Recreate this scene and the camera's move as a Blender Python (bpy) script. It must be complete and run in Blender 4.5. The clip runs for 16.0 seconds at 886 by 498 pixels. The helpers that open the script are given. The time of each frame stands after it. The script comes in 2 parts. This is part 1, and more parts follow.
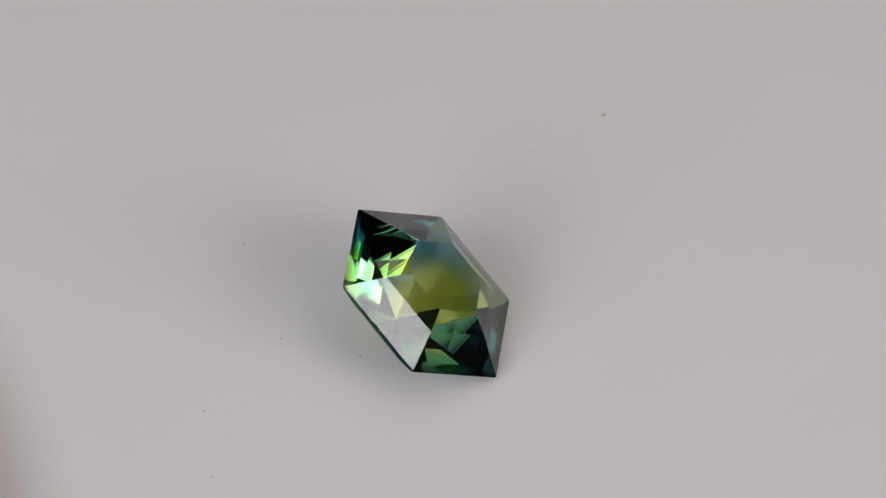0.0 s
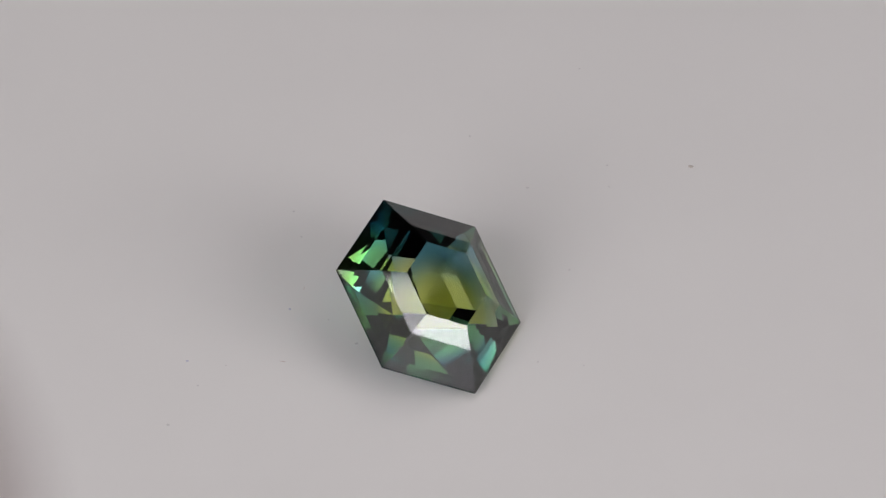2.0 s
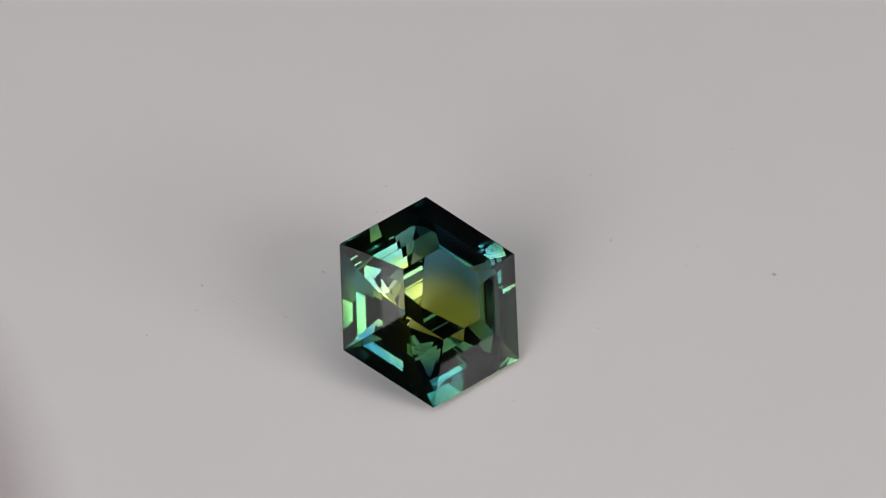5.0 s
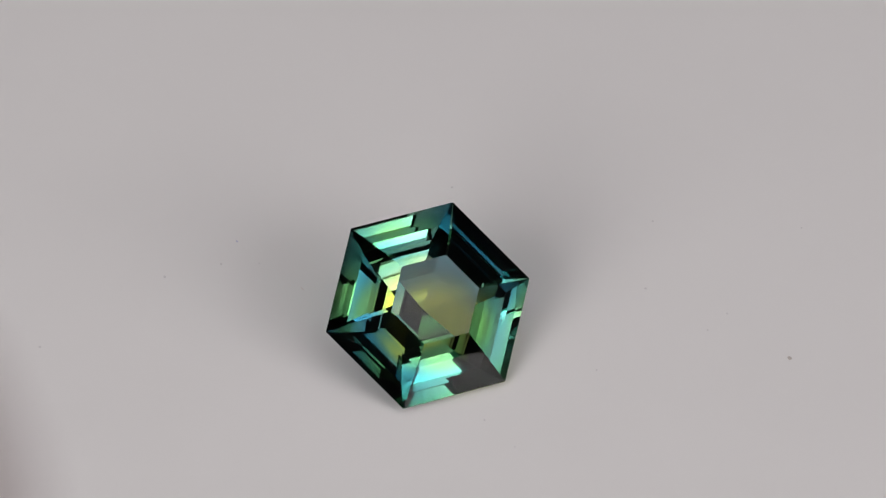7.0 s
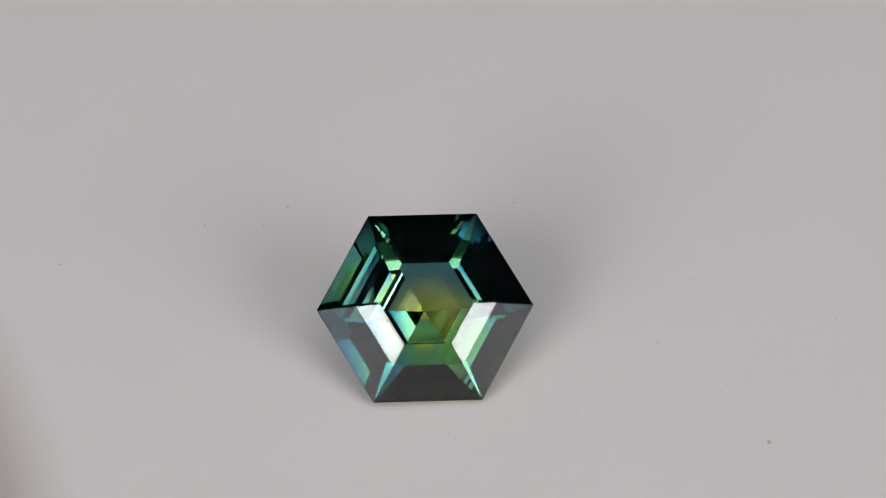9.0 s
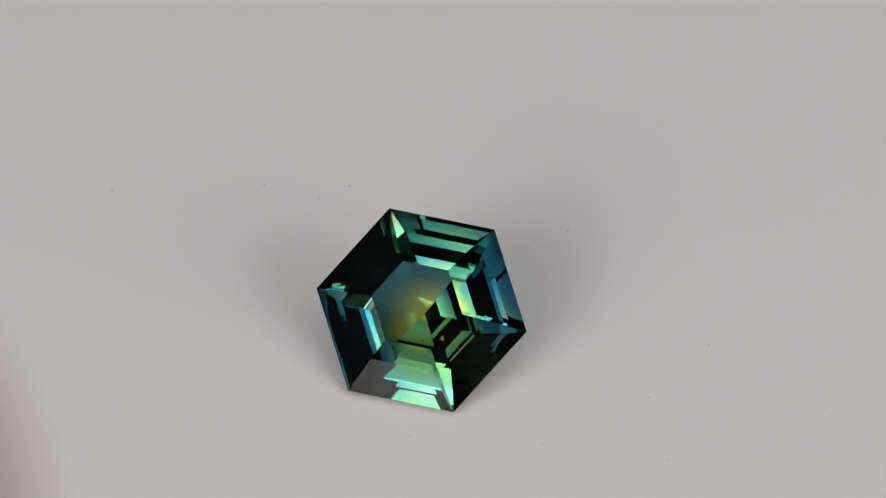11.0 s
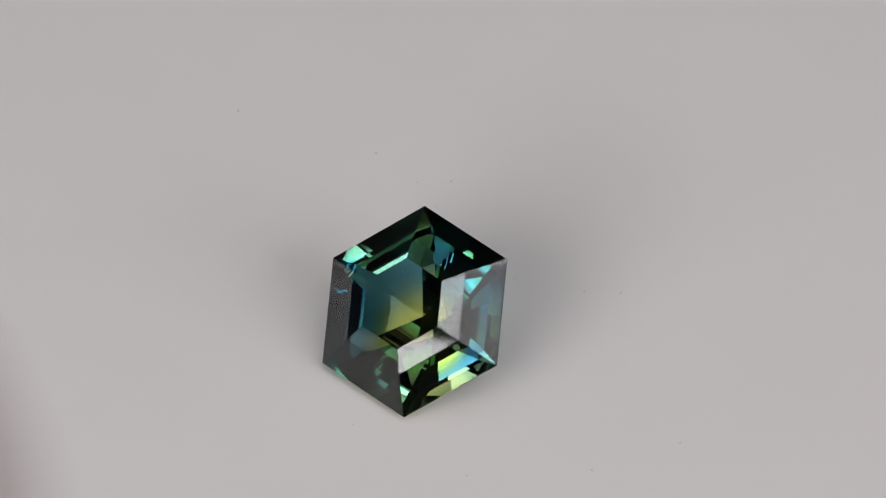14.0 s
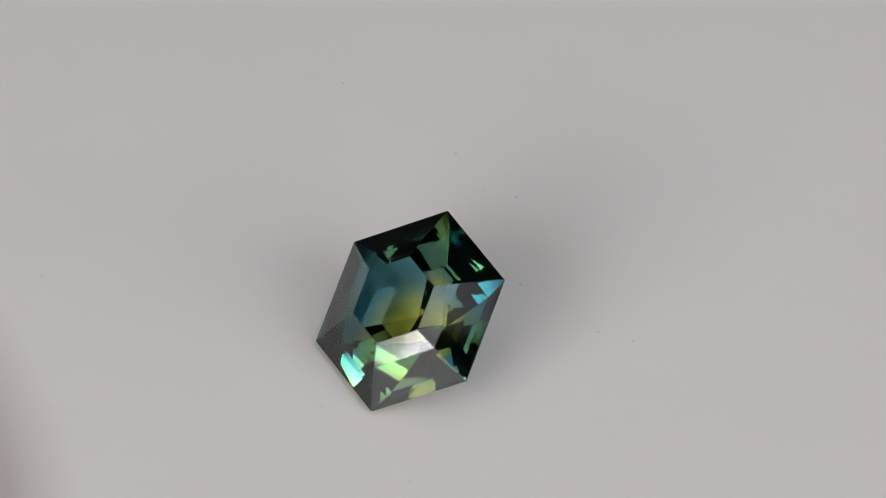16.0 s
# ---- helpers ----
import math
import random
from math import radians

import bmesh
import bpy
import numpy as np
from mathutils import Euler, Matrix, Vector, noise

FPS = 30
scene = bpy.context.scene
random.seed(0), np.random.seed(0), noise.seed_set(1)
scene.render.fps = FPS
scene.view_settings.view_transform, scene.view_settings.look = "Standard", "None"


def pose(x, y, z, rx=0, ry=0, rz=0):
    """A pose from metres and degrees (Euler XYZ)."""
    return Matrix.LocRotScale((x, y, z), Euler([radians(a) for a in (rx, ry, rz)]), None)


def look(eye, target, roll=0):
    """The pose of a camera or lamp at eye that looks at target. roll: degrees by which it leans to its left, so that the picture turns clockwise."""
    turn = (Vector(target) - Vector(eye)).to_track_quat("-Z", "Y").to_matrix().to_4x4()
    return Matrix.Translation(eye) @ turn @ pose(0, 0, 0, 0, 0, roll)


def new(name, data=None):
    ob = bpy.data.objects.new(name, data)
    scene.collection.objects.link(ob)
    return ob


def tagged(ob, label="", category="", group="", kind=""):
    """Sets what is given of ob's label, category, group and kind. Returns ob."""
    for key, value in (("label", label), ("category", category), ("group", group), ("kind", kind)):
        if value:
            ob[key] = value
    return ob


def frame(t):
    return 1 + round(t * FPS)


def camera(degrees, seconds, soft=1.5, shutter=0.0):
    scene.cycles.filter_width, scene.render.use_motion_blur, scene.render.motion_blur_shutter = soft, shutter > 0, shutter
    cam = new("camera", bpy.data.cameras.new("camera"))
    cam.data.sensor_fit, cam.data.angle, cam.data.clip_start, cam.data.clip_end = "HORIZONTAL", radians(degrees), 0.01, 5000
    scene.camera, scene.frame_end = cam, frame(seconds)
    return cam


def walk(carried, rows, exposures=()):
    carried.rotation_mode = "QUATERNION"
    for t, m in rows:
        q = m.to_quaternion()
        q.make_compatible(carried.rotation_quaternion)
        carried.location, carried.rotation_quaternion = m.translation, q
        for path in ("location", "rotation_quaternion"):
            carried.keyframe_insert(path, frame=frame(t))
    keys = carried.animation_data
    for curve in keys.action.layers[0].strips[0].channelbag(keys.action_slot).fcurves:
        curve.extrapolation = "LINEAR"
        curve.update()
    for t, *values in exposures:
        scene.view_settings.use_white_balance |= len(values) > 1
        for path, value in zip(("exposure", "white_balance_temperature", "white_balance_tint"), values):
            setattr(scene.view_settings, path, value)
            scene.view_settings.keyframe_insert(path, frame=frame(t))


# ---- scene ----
SECONDS = 16.0
MM = 0.001
cam = camera(8.07, SECONDS, soft=1.2)
cam.data.dof.use_dof = True
cam.data.dof.focus_distance = 0.209
cam.data.dof.aperture_fstop = 250
EYE = pose(0.00095, -0.14267, 0.15405, 90 - 46.347) @ pose(0, 0, 0, 0, 0, 0.23)
walk(cam, [(0, EYE), (SECONDS, EYE)])

# ---- world, lights, exposure ----
SPIN = 8.8445  # degrees a second, clockwise from above


def direction(azimuth, elevation):
    """Azimuth from straight behind the stone towards the right."""
    a, e = radians(azimuth), radians(elevation)
    return Vector((math.sin(a) * math.cos(e), math.cos(a) * math.cos(e), math.sin(e)))


world = bpy.data.worlds.new("studio_world")
world.use_nodes = True
world.node_tree.nodes["Background"].inputs[0].default_value = (0.9, 0.93, 1.0, 1)
world.node_tree.nodes["Background"].inputs[1].default_value = 0.05
scene.world = world


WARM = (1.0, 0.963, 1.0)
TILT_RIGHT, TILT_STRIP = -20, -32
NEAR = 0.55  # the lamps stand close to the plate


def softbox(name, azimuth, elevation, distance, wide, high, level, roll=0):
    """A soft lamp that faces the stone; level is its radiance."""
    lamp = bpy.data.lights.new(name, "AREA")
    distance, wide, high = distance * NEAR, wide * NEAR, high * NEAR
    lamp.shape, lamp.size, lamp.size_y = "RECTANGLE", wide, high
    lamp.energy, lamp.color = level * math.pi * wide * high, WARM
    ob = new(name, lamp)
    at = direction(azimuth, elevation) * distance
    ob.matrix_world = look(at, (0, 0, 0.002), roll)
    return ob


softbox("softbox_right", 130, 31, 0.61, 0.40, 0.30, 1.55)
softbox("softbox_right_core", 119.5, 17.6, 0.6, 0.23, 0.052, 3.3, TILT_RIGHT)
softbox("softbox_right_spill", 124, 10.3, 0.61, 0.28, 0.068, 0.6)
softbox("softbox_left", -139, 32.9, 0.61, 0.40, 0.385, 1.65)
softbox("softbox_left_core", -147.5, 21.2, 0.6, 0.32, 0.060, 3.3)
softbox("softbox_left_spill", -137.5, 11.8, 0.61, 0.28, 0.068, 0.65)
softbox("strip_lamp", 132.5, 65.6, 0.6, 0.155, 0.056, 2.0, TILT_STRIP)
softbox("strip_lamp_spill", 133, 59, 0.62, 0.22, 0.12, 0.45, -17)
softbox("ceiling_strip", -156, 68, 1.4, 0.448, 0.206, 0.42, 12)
# Unseen fill lamp, added to lighten the plate and soften the stone's shadow.
softbox("overhead_fill", 0, 88, 1.6, 1.56, 1.56, 0.30)
scene.view_settings.exposure = 0.96


# ---- materials ----
def material(name):
    m = bpy.data.materials.new(name)
    m.use_nodes = True
    nt = m.node_tree
    nt.nodes.clear()
    out = nt.nodes.new("ShaderNodeOutputMaterial")
    return m, nt, out


def link(nt, a, b):
    nt.links.new(a, b)


def rough_paint(name, colour, roughness=0.6, vary=0.04, scale=900.0, bump=0.1, depth=0.00002):
    """A dull coat with a faint mottle at two sizes and a fine grain."""
    m, nt, out = material(name)
    bsdf = nt.nodes.new("ShaderNodeBsdfPrincipled")
    coord = nt.nodes.new("ShaderNodeTexCoord")
    broad = nt.nodes.new("ShaderNodeTexNoise")
    broad.inputs["Scale"].default_value = scale * 0.15
    broad.inputs["Detail"].default_value = 4
    fine = nt.nodes.new("ShaderNodeTexNoise")
    fine.inputs["Scale"].default_value = scale * 6
    fine.inputs["Detail"].default_value = 3
    for n in (broad, fine):
        link(nt, coord.outputs["Object"], n.inputs["Vector"])
    ramp = nt.nodes.new("ShaderNodeValToRGB")
    ramp.color_ramp.elements[0].position, ramp.color_ramp.elements[1].position = 0.25, 0.75
    ramp.color_ramp.elements[0].color = (*[c * (1 - vary) for c in colour], 1)
    ramp.color_ramp.elements[1].color = (*[min(1, c * (1 + vary)) for c in colour], 1)
    link(nt, broad.outputs["Fac"], ramp.inputs["Fac"])
    link(nt, ramp.outputs["Color"], bsdf.inputs["Base Color"])
    b = nt.nodes.new("ShaderNodeBump")
    b.inputs["Strength"].default_value = bump
    b.inputs["Distance"].default_value = depth
    link(nt, fine.outputs["Fac"], b.inputs["Height"])
    link(nt, b.outputs["Normal"], bsdf.inputs["Normal"])
    bsdf.inputs["Roughness"].default_value = roughness
    link(nt, bsdf.outputs["BSDF"], out.inputs["Surface"])
    return m


def gem_glass(name, heart, rim, border, ior=1.765):
    """Sapphire: clear glass with natural colour zoning. A long yellow-green heart runs to a blue-teal rim; past
    that the border's log tint (level, slopes, curvature and rim slopes over the plan, for red, green and blue) takes over."""
    m, nt, out = material(name)

    def calc(operation, *values):
        n = nt.nodes.new("ShaderNodeMath")
        n.operation = operation
        for socket, v in zip(n.inputs, values):
            if isinstance(v, (int, float)):
                socket.default_value = v
            else:
                link(nt, v, socket)
        return n.outputs[0]

    def fade(value, low, high):
        n = nt.nodes.new("ShaderNodeMapRange")
        n.interpolation_type = "SMOOTHSTEP"
        n.inputs["From Min"].default_value, n.inputs["From Max"].default_value = low, high
        link(nt, value, n.inputs["Value"])
        return n.outputs[0]

    def blend(factor, one, two):
        n = nt.nodes.new("ShaderNodeMix")
        n.data_type = "RGBA"
        link(nt, factor, n.inputs["Factor"])
        for socket, v in ((n.inputs[6], one), (n.inputs[7], two)):
            if isinstance(v, tuple):
                socket.default_value = (*v, 1)
            else:
                link(nt, v, socket)
        return n.outputs[2]

    glass = nt.nodes.new("ShaderNodeBsdfGlass")
    glass.inputs["Roughness"].default_value = 0.0
    glass.inputs["IOR"].default_value = ior
    coord = nt.nodes.new("ShaderNodeTexCoord")
    axes = nt.nodes.new("ShaderNodeSeparateXYZ")
    link(nt, coord.outputs["Object"], axes.inputs[0])
    cloud = nt.nodes.new("ShaderNodeTexNoise")
    cloud.inputs["Scale"].default_value = 700
    link(nt, coord.outputs["Object"], cloud.inputs["Vector"])
    x, y = calc("MULTIPLY", axes.outputs[0], 1000), calc("MULTIPLY", axes.outputs[1], 1000)
    squares = []
    for azimuth, offset, half in ((ZONE, 0.8, 1.5), (ZONE - 90, 0.0, 1.2)):
        a = radians(azimuth)
        along = calc("MULTIPLY_ADD", x, math.cos(a) / half, calc("MULTIPLY_ADD", y, math.sin(a) / half, offset / half))
        squares.append(calc("MULTIPLY", along, along))
    away = calc("MULTIPLY_ADD", cloud.outputs["Fac"], 0.1, calc("SQRT", calc("ADD", *squares)))
    middle = blend(fade(away, 0.6, 1.55), heart, rim)
    radius = calc("SQRT", calc("ADD", calc("MULTIPLY", x, x), calc("MULTIPLY", y, y)))
    px, py = calc("DIVIDE", x, RADIUS), calc("DIVIDE", y, RADIUS)
    xx, yy = calc("MULTIPLY", px, px), calc("MULTIPLY", py, py)
    rr = calc("ADD", xx, yy)
    fields = (px, py, xx, calc("MULTIPLY", px, py), yy, calc("MULTIPLY", px, rr), calc("MULTIPLY", py, rr))
    edge = nt.nodes.new("ShaderNodeCombineColor")
    for k, weights in enumerate(border):
        total = calc("MULTIPLY_ADD", cloud.outputs["Fac"], 0.12, weights[0] - 0.06)
        for weight, field in zip(weights[1:], fields):
            total = calc("MULTIPLY_ADD", field, weight, total)
        link(nt, calc("EXPONENT", calc("MINIMUM", total, -0.03)), edge.inputs[k])
    link(nt, blend(fade(radius, 1.5, 2.5), middle, edge.outputs[0]), glass.inputs["Color"])
    link(nt, glass.outputs[0], out.inputs["Surface"])
    return m


RADIUS = 3.60  # of the stone, millimetres
ZONE = 60.0    # heading from the yellow heart to the blue side, degrees from the first corner
SAPPHIRE_PAVILION = gem_glass("sapphire_pavilion", (0.718, 0.779, 0.265), (0.145, 0.37, 0.45), (
    (-1.07, -0.08, -1.02, -2.05, 2.84, 0.12, -0.25, -0.89),
    (0.0, 0.31, 0.07, -2.15, 1.7, -0.98, -0.74, -1.71),
    (0.15, 0.27, -0.42, -2.41, 0.36, -1.77, -0.21, -0.48)))
SAPPHIRE_CROWN = gem_glass("sapphire_crown", (0.97, 0.975, 0.955), (0.955, 0.97, 0.97), ((-0.045,), (-0.03,), (-0.038,)))
WHITE_DISC = rough_paint("matt_white_disc", (0.82, 0.80, 0.772), 0.55, 0.012, 900, 0.02)
WHITE_TABLE = rough_paint("white_tabletop", (0.74, 0.72, 0.71), 0.5, 0.02, 60)
STUDIO_WALL = rough_paint("grey_wall_paint", (0.40, 0.40, 0.40), 0.8, 0.1, 8)
STUDIO_CEILING = rough_paint("grey_ceiling_paint", (0.25, 0.25, 0.25), 0.8, 0.1, 8)
BLUR_GREY = rough_paint("dull_pinkish_grey_blur", (0.30, 0.255, 0.24), 0.7, 0.08, 500)
DUST_TAN = rough_paint("tan_dust", (0.56, 0.50, 0.45), 0.9, 0.25, 4000)
DUST_GREY = rough_paint("grey_dust", (0.70, 0.675, 0.66), 0.9, 0.2, 4000)
DUST_PALE = rough_paint("pale_dust", (0.4, 0.42, 0.4), 0.9, 0.2, 4000)
DUST_BLUE = rough_paint("bluish_lint", (0.58, 0.57, 0.68), 0.9, 0.2, 4000)
DUST_RED = rough_paint("reddish_fibre", (0.64, 0.52, 0.47), 0.9, 0.2, 4000)


# ---- building helpers ----
def mesh_of(name, bm, *mats, smooth=False):
    me = bpy.data.meshes.new(name)
    bm.normal_update()
    bm.to_mesh(me)
    bm.free()
    for m in mats:
        me.materials.append(m)
    for p in me.polygons:
        p.use_smooth = smooth
    return me


def part(name, bm, mat, parent, label="", smooth=False):
    ob = new(name, mesh_of(name, bm, mat, smooth=smooth))
    ob.parent = parent
    return tagged(ob, label)


def box(x0, y0, z0, x1, y1, z1, bevel=0.0):
    bm = bmesh.new()
    bmesh.ops.create_cube(bm, size=1)
    for v in bm.verts:
        v.co = Vector(((x0 + x1) / 2 + v.co.x * (x1 - x0), (y0 + y1) / 2 + v.co.y * (y1 - y0), (z0 + z1) / 2 + v.co.z * (z1 - z0)))
    if bevel:
        bmesh.ops.bevel(bm, geom=list(bm.edges), offset=bevel, segments=3, affect="EDGES", profile=0.5)
    return bm


def turned(profile, sides=96):
    """A solid of revolution from (radius, z) pairs, closed on the axis at both ends."""
    bm = bmesh.new()
    rings = []
    for r, z in profile:
        if r == 0:
            rings.append([bm.verts.new((0, 0, z))])
        else:
            rings.append([bm.verts.new((r * math.cos(2 * math.pi * k / sides), r * math.sin(2 * math.pi * k / sides), z)) for k in range(sides)])
    for a, b in zip(rings, rings[1:]):
        for k in range(sides):
            j = (k + 1) % sides
            f = [a[k % len(a)], a[j % len(a)], b[j % len(b)], b[k % len(b)]]
            f = list(dict.fromkeys(f))
            if len(f) > 2:
                bm.faces.new(f)
    bmesh.ops.recalc_face_normals(bm, faces=bm.faces)
    return bm


# ---- the large structure ----
def room():
    tagged(new("ground", mesh_of("ground", box(-1.5, -1.5, -0.06, 1.5, 1.5, -0.012), WHITE_TABLE)),
           "plain white work surface under the turntable", "tabletop", kind="structure")
    # Unseen walls and ceiling, added to enclose; their grey sets the stone's dark facets.
    for name, b in (("wall_north", (-1.5, 1.5, -0.06, 1.5, 1.6, 1.8)), ("wall_south", (-1.5, -1.6, -0.06, 1.5, -1.5, 1.8)),
                    ("wall_east", (1.5, -1.6, -0.06, 1.6, 1.6, 1.8)), ("wall_west", (-1.6, -1.6, -0.06, -1.5, 1.6, 1.8))):
        tagged(new(name, mesh_of(name, box(*b), STUDIO_WALL)), "unseen plain grey wall, added to enclose the place", "wall", kind="structure")
    tagged(new("ceiling", mesh_of("ceiling", box(-1.6, -1.6, 1.8, 1.6, 1.6, 1.9), STUDIO_CEILING)),
           "unseen plain grey ceiling, added to enclose the place", "ceiling", kind="structure")


room()


# ---- turntable with its dust ----
def speck(kind, size, seed):
    """A flattened crumb or a bent fibre, lying on z = 0."""
    rnd = random.Random(seed)
    bm = bmesh.new()
    if kind == "r":
        turn, at, ways = rnd.uniform(0, 6.28), Vector((0, 0, size * 0.2)), []
        for k in range(9):
            ways.append(at.copy())
            turn += rnd.uniform(-0.5, 0.5)
            at += Vector((math.cos(turn), math.sin(turn), 0)) * size * 0.55
        mid = ways[4].copy()
        rings = []
        for k, p in enumerate(ways):
            d = (ways[min(8, k + 1)] - ways[max(0, k - 1)]).normalized()
            n = Vector((-d.y, d.x, 0))
            w = size * 0.2 * (0.5 + 0.5 * math.sin(math.pi * (k + 0.5) / 9))
            rings.append([bm.verts.new(p - mid.xy.to_3d() + n * w * math.cos(a) + Vector((0, 0, w * math.sin(a)))) for a in (0, 1.257, 2.513, 3.77, 5.027)])
        for a, b in zip(rings, rings[1:]):
            for k in range(5):
                bm.faces.new([a[k], a[(k + 1) % 5], b[(k + 1) % 5], b[k]])
        bm.faces.new(rings[0]), bm.faces.new(rings[-1])
        bmesh.ops.recalc_face_normals(bm, faces=bm.faces)
    else:
        bmesh.ops.create_icosphere(bm, subdivisions=2, radius=1)
        shift = Vector((seed * 3.7, seed * 1.9, 0))
        stretch = rnd.uniform(0.7, 1.0)
        for v in bm.verts:
            k = 1 + 0.45 * noise.noise(v.co * 1.6 + shift)
            v.co = Vector((v.co.x * size * k, v.co.y * size * k * stretch, (v.co.z * 0.2 + 0.14) * size * k))
    return bm


def turntable():
    base = new("turntable")
    part("disc", turned([(0, -3 * MM), (88 * MM, -3 * MM), (89.4 * MM, -2.6 * MM), (90 * MM, -1.5 * MM), (89.4 * MM, -0.4 * MM), (88.6 * MM, 0), (0, 0)]), WHITE_DISC, base,
         "matt white round plate")
    part("foot", turned([(0, -12 * MM), (60 * MM, -12 * MM), (62 * MM, -10 * MM), (62 * MM, -3.0 * MM), (0, -3.0 * MM)]), WHITE_TABLE, base)
    marks = [(6.49, 10.73, "t", 0.11), (-4.44, 0.14, "b", 0.055), (-6.92, -3.16, "b", 0.06), (-3.04, 0.07, "f", 0.045), (-1.81, -0.69, "f", 0.09),
             (-4.29, 1.2, "r", 0.05), (-5.14, 3.44, "f", 0.05), (-5.63, -2.95, "f", 0.045), (4.2, 0.42, "f", 0.05), (1.46, 8.04, "f", 0.06),
             (-3.89, -2.2, "r", 0.055), (4.1, 8.95, "f", 0.045), (-6.58, -6.06, "f", 0.07), (3.75, 9.91, "f", 0.05), (3.96, 4.78, "f", 0.045),
             (-5.62, -11.17, "f", 0.07), (-1.17, 9.79, "f", 0.055), (1.46, 14.12, "f", 0.05), (9.31, -9.43, "r", 0.05), (8.01, -10.12, "f", 0.05),
             (5.7, 0.74, "f", 0.04), (-5.78, 4.5, "f", 0.055), (-6.22, -4.1, "f", 0.05)]
    mats = {"t": DUST_TAN, "b": DUST_BLUE, "f": DUST_GREY, "r": DUST_RED}
    names = {"t": ("dust_speck", "tan crumb of dust"), "b": ("dust_speck", "bluish speck of lint"), "f": ("dust_speck", "faint grey speck of dust"), "r": ("fibre", "short reddish fibre")}
    for i, (x, y, k, s) in enumerate(marks):
        ob = part(names[k][0], speck(k, s * 0.8 * MM, i + 1), mats[k], base, names[k][1], smooth=True)
        ob.location = (x * MM, y * MM, 0)
    return tagged(base, "matt white revolving display plate with a few dust specks", "turntable")


# ---- the gemstone ----
APOTHEM = RADIUS * math.cos(math.pi / 6)
REST = 35.36      # slope of the pavilion facet on which it lies
LIFT = 2.026      # height of the girdle's centre over the plate
KEEL = LIFT / math.cos(radians(REST))


def main_depth(scale):
    """Depth of the resting facets' cone under the girdle plane at a ring of that scale."""
    return KEEL - scale * APOTHEM * math.tan(radians(REST))


STEP = 0.665      # scale of the ring where the outer steps meet the resting facets
HEART = 0.34     # scale of the ring where the shallow facets round the point begin


def hex_ring(bm, scale, z):
    return [bm.verts.new((RADIUS * scale * math.cos(radians(60 * k)) * MM, RADIUS * scale * math.sin(radians(60 * k)) * MM, z * MM)) for k in range(6)]


def hex_band(profile, tip=None):
    bm = bmesh.new()
    rings = [hex_ring(bm, s, z) for s, z in profile]
    for a, b in zip(rings, rings[1:]):
        for k in range(6):
            j = (k + 1) % 6
            bm.faces.new([a[k], b[k], b[j], a[j]])
    if tip is not None:
        v = bm.verts.new((0, 0, tip * MM))
        for k in range(6):
            bm.faces.new([rings[-1][k], v, rings[-1][(k + 1) % 6]])
    return bm


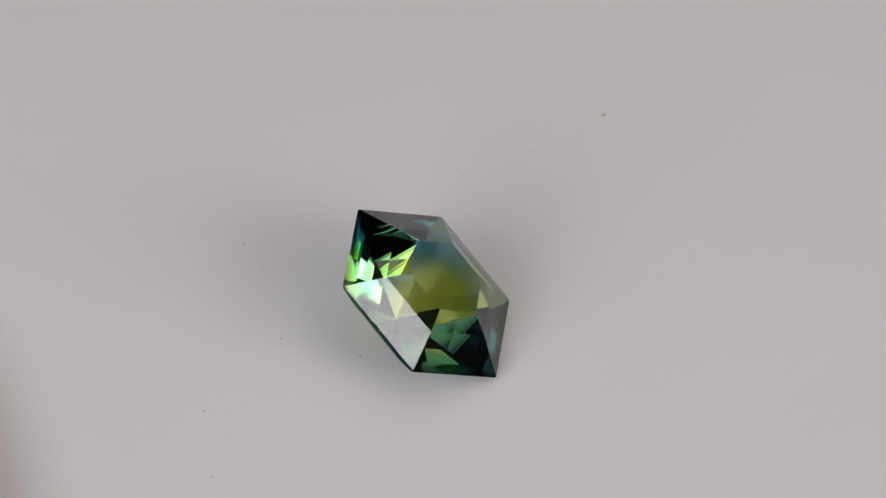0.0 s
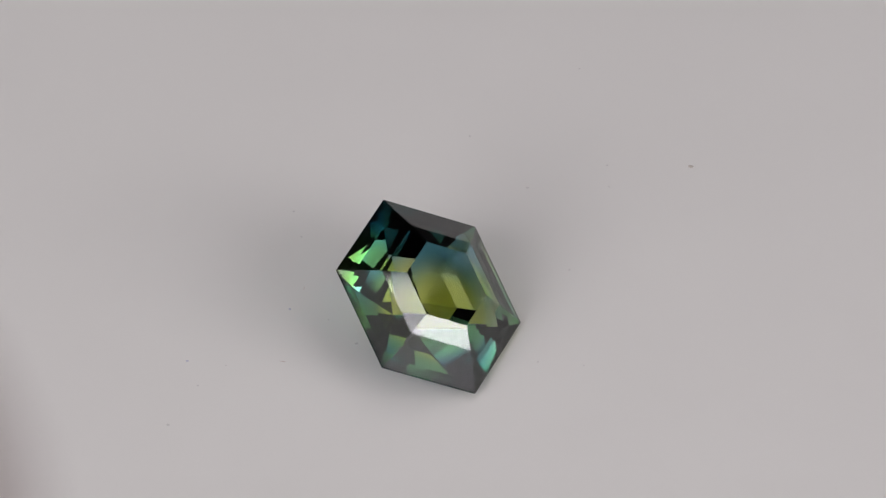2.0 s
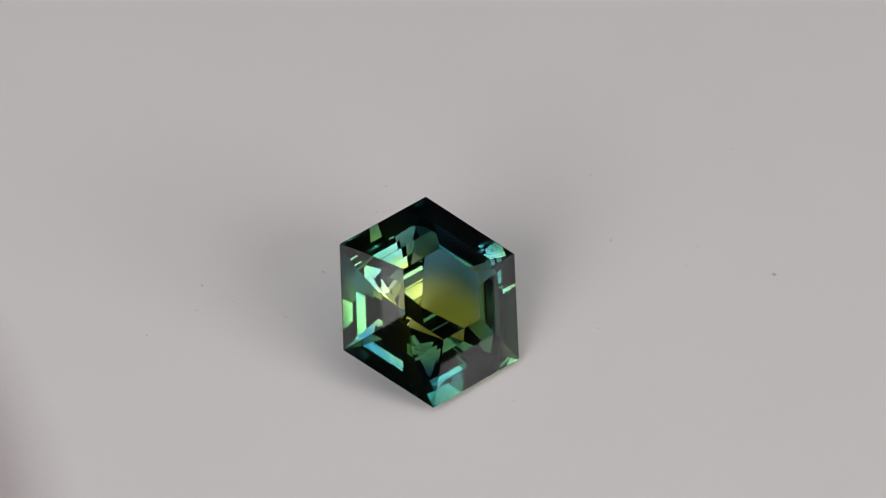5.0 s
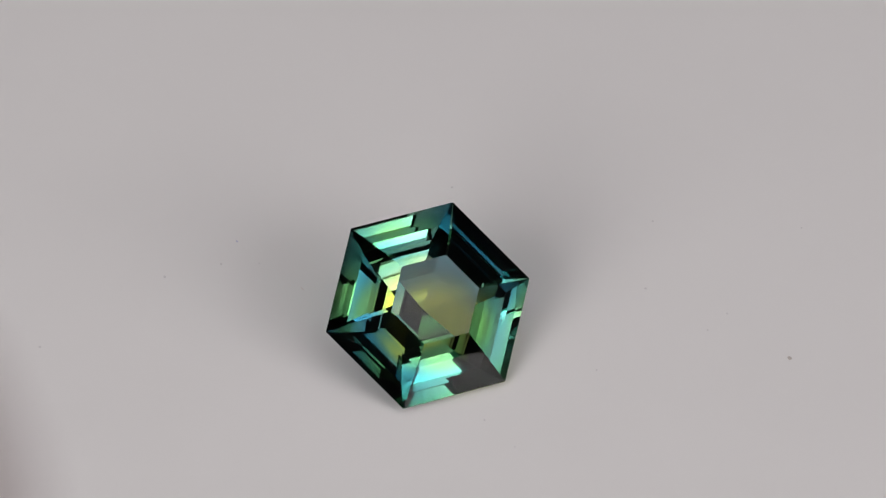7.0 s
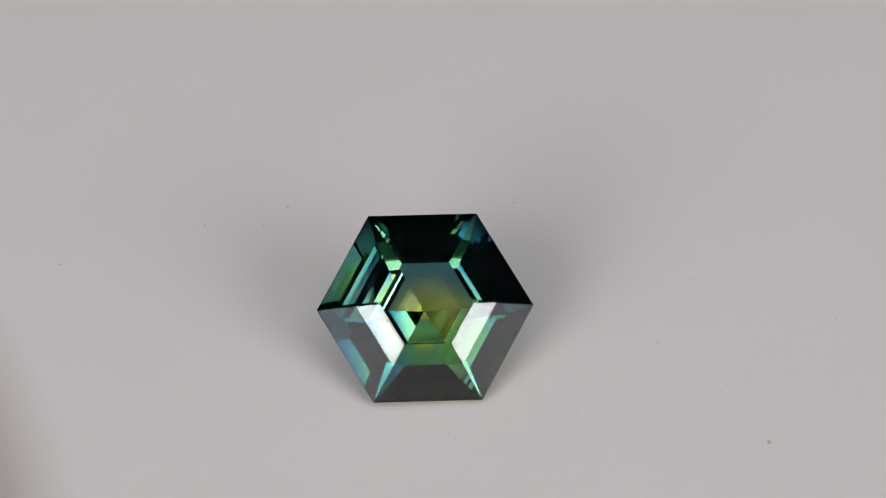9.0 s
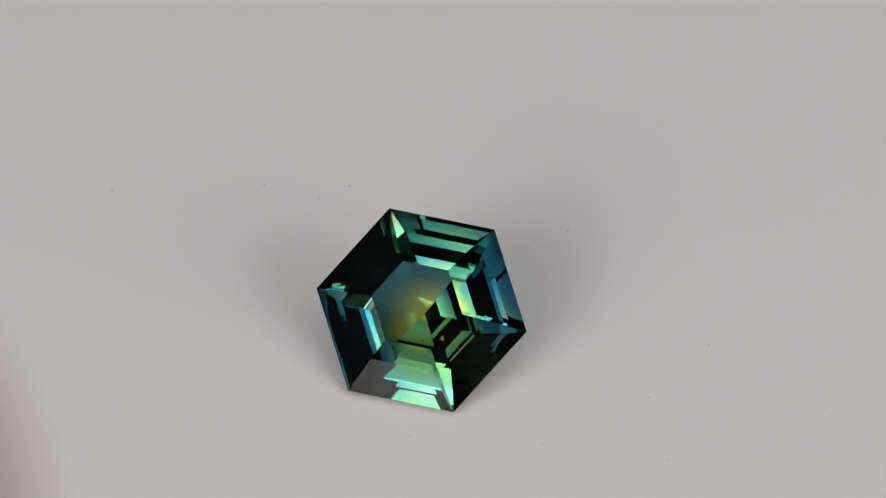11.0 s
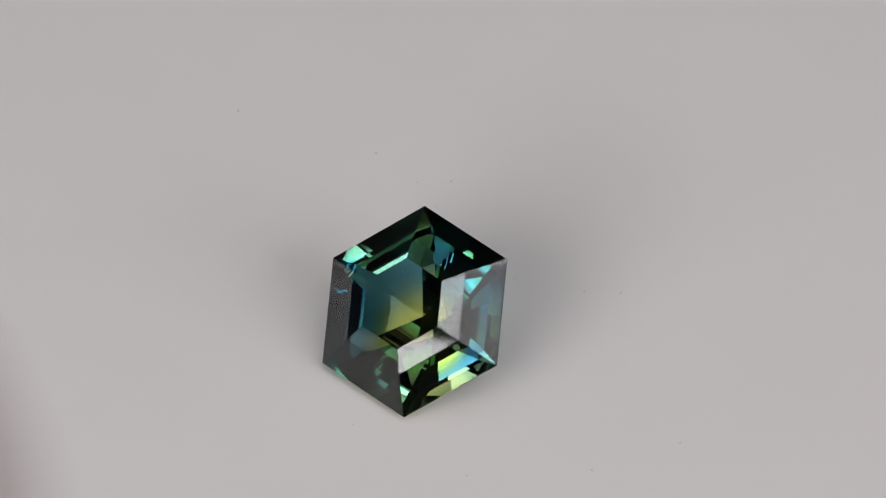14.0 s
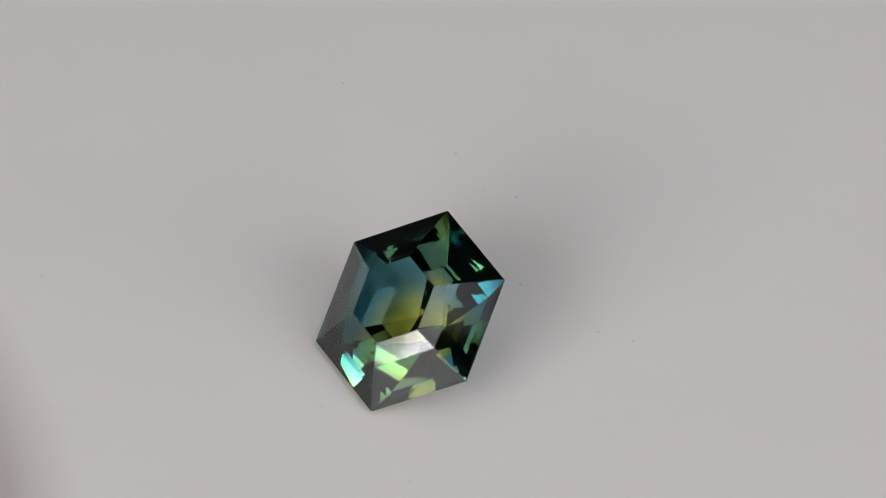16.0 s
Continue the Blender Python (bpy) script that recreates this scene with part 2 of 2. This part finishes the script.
def gemstone():
    stone = new("gemstone")
    crown = [(0.431, 1.10), (0.642, 0.754), (1.0, 0.03)]
    bm = bmesh.new()
    bm.faces.new(hex_ring(bm, *crown[0]))
    part("table_facet", bm, SAPPHIRE_CROWN, stone, "clear hexagonal top facet, blue running to yellow-green")
    part("crown", hex_band(crown), SAPPHIRE_CROWN, stone, "two rows of polished step facets")
    part("girdle", hex_band([(1.0, 0.03), (1.0, -0.034)]), SAPPHIRE_PAVILION, stone, "thin dark rim")
    low = [(1.0, -0.034), (0.75, (0.75 - STEP) * APOTHEM * math.tan(radians(41.9)) - main_depth(STEP)), (STEP, -main_depth(STEP)), (HEART, -main_depth(HEART))]
    tip = -main_depth(HEART) - HEART * APOTHEM * math.tan(radians(32.3))
    part("pavilion", hex_band(low, tip=tip), SAPPHIRE_PAVILION, stone, "teal and yellow-green stepped underside facets")
    rnd = random.Random(5)
    slope = math.atan2(0.724, 0.358 * APOTHEM)
    for k in range(64):
        turn = radians((210, 270)[k % 2] if k < 26 else 30 + 60 * (k % 6))
        out, along = rnd.uniform(0.68, 0.97), rnd.uniform(-0.45, 0.45)
        r, side = out * APOTHEM, along * out * RADIUS
        z = 0.03 + (1 - out) / 0.358 * 0.724
        bit = part("dust_speck", speck("f", rnd.uniform(0.010, 0.022) * (0.85 if k < 26 else 0.6) * MM, 40 + k), DUST_PALE, stone, "tiny pale speck of dust", smooth=True)
        bit.matrix_local = pose(0, 0, 0, 0, 0, math.degrees(turn)) @ pose(r * MM, side * MM, z * MM, 0, math.degrees(slope), 0)
    return tagged(stone, "tilted hexagonal step-cut sapphire, teal with yellow-green heart, on white plate", "gemstone")


def stone_pose():
    """Tipped over onto one pavilion facet."""
    n = Vector((0.57555, -0.06022, 0.81554)).normalized()
    x = Vector((-2.295, 2.136, 1.771))
    x = (x - n * x.dot(n)).normalized()
    y = n.cross(x)
    m = Matrix((x, y, n)).transposed().to_4x4()
    m.translation = Vector((0.423, 0.298, LIFT + 0.03)) * MM
    return m


PLATE = turntable()
STONE = gemstone()


# ---- post-shaped stand-in for the unidentified blur at lower left ----
def corner_blur():
    base = new("corner_blur")
    base.location = (-0.00500, -0.1158, -0.012)
    dome = [(3.3 * math.cos(radians(a)) * MM, (134.2 + 3.8 * math.sin(radians(a))) * MM) for a in range(0, 90, 10)]
    part("rod", turned([(0, 0), (3.3 * MM, 0)] + dome + [(0, 138.0 * MM)], 48), BLUR_GREY, base, smooth=True)
    part("foot", turned([(0, 0), (11 * MM, 0), (11.5 * MM, 1 * MM), (11 * MM, 3 * MM), (4.4 * MM, 4 * MM), (0, 4 * MM)], 48), BLUR_GREY, base)
    return tagged(base, "post-shaped stand-in for an unidentified pinkish-grey blur near the lens", "post")


corner_blur()


def motions():
    rest = stone_pose()
    turns = [(k * 0.5, pose(0, 0, 0, 0, 0, -SPIN * k * 0.5)) for k in range(int(SECONDS * 2) + 1)]
    walk(PLATE, turns)
    walk(STONE, [(t, m @ rest) for t, m in turns])


motions()
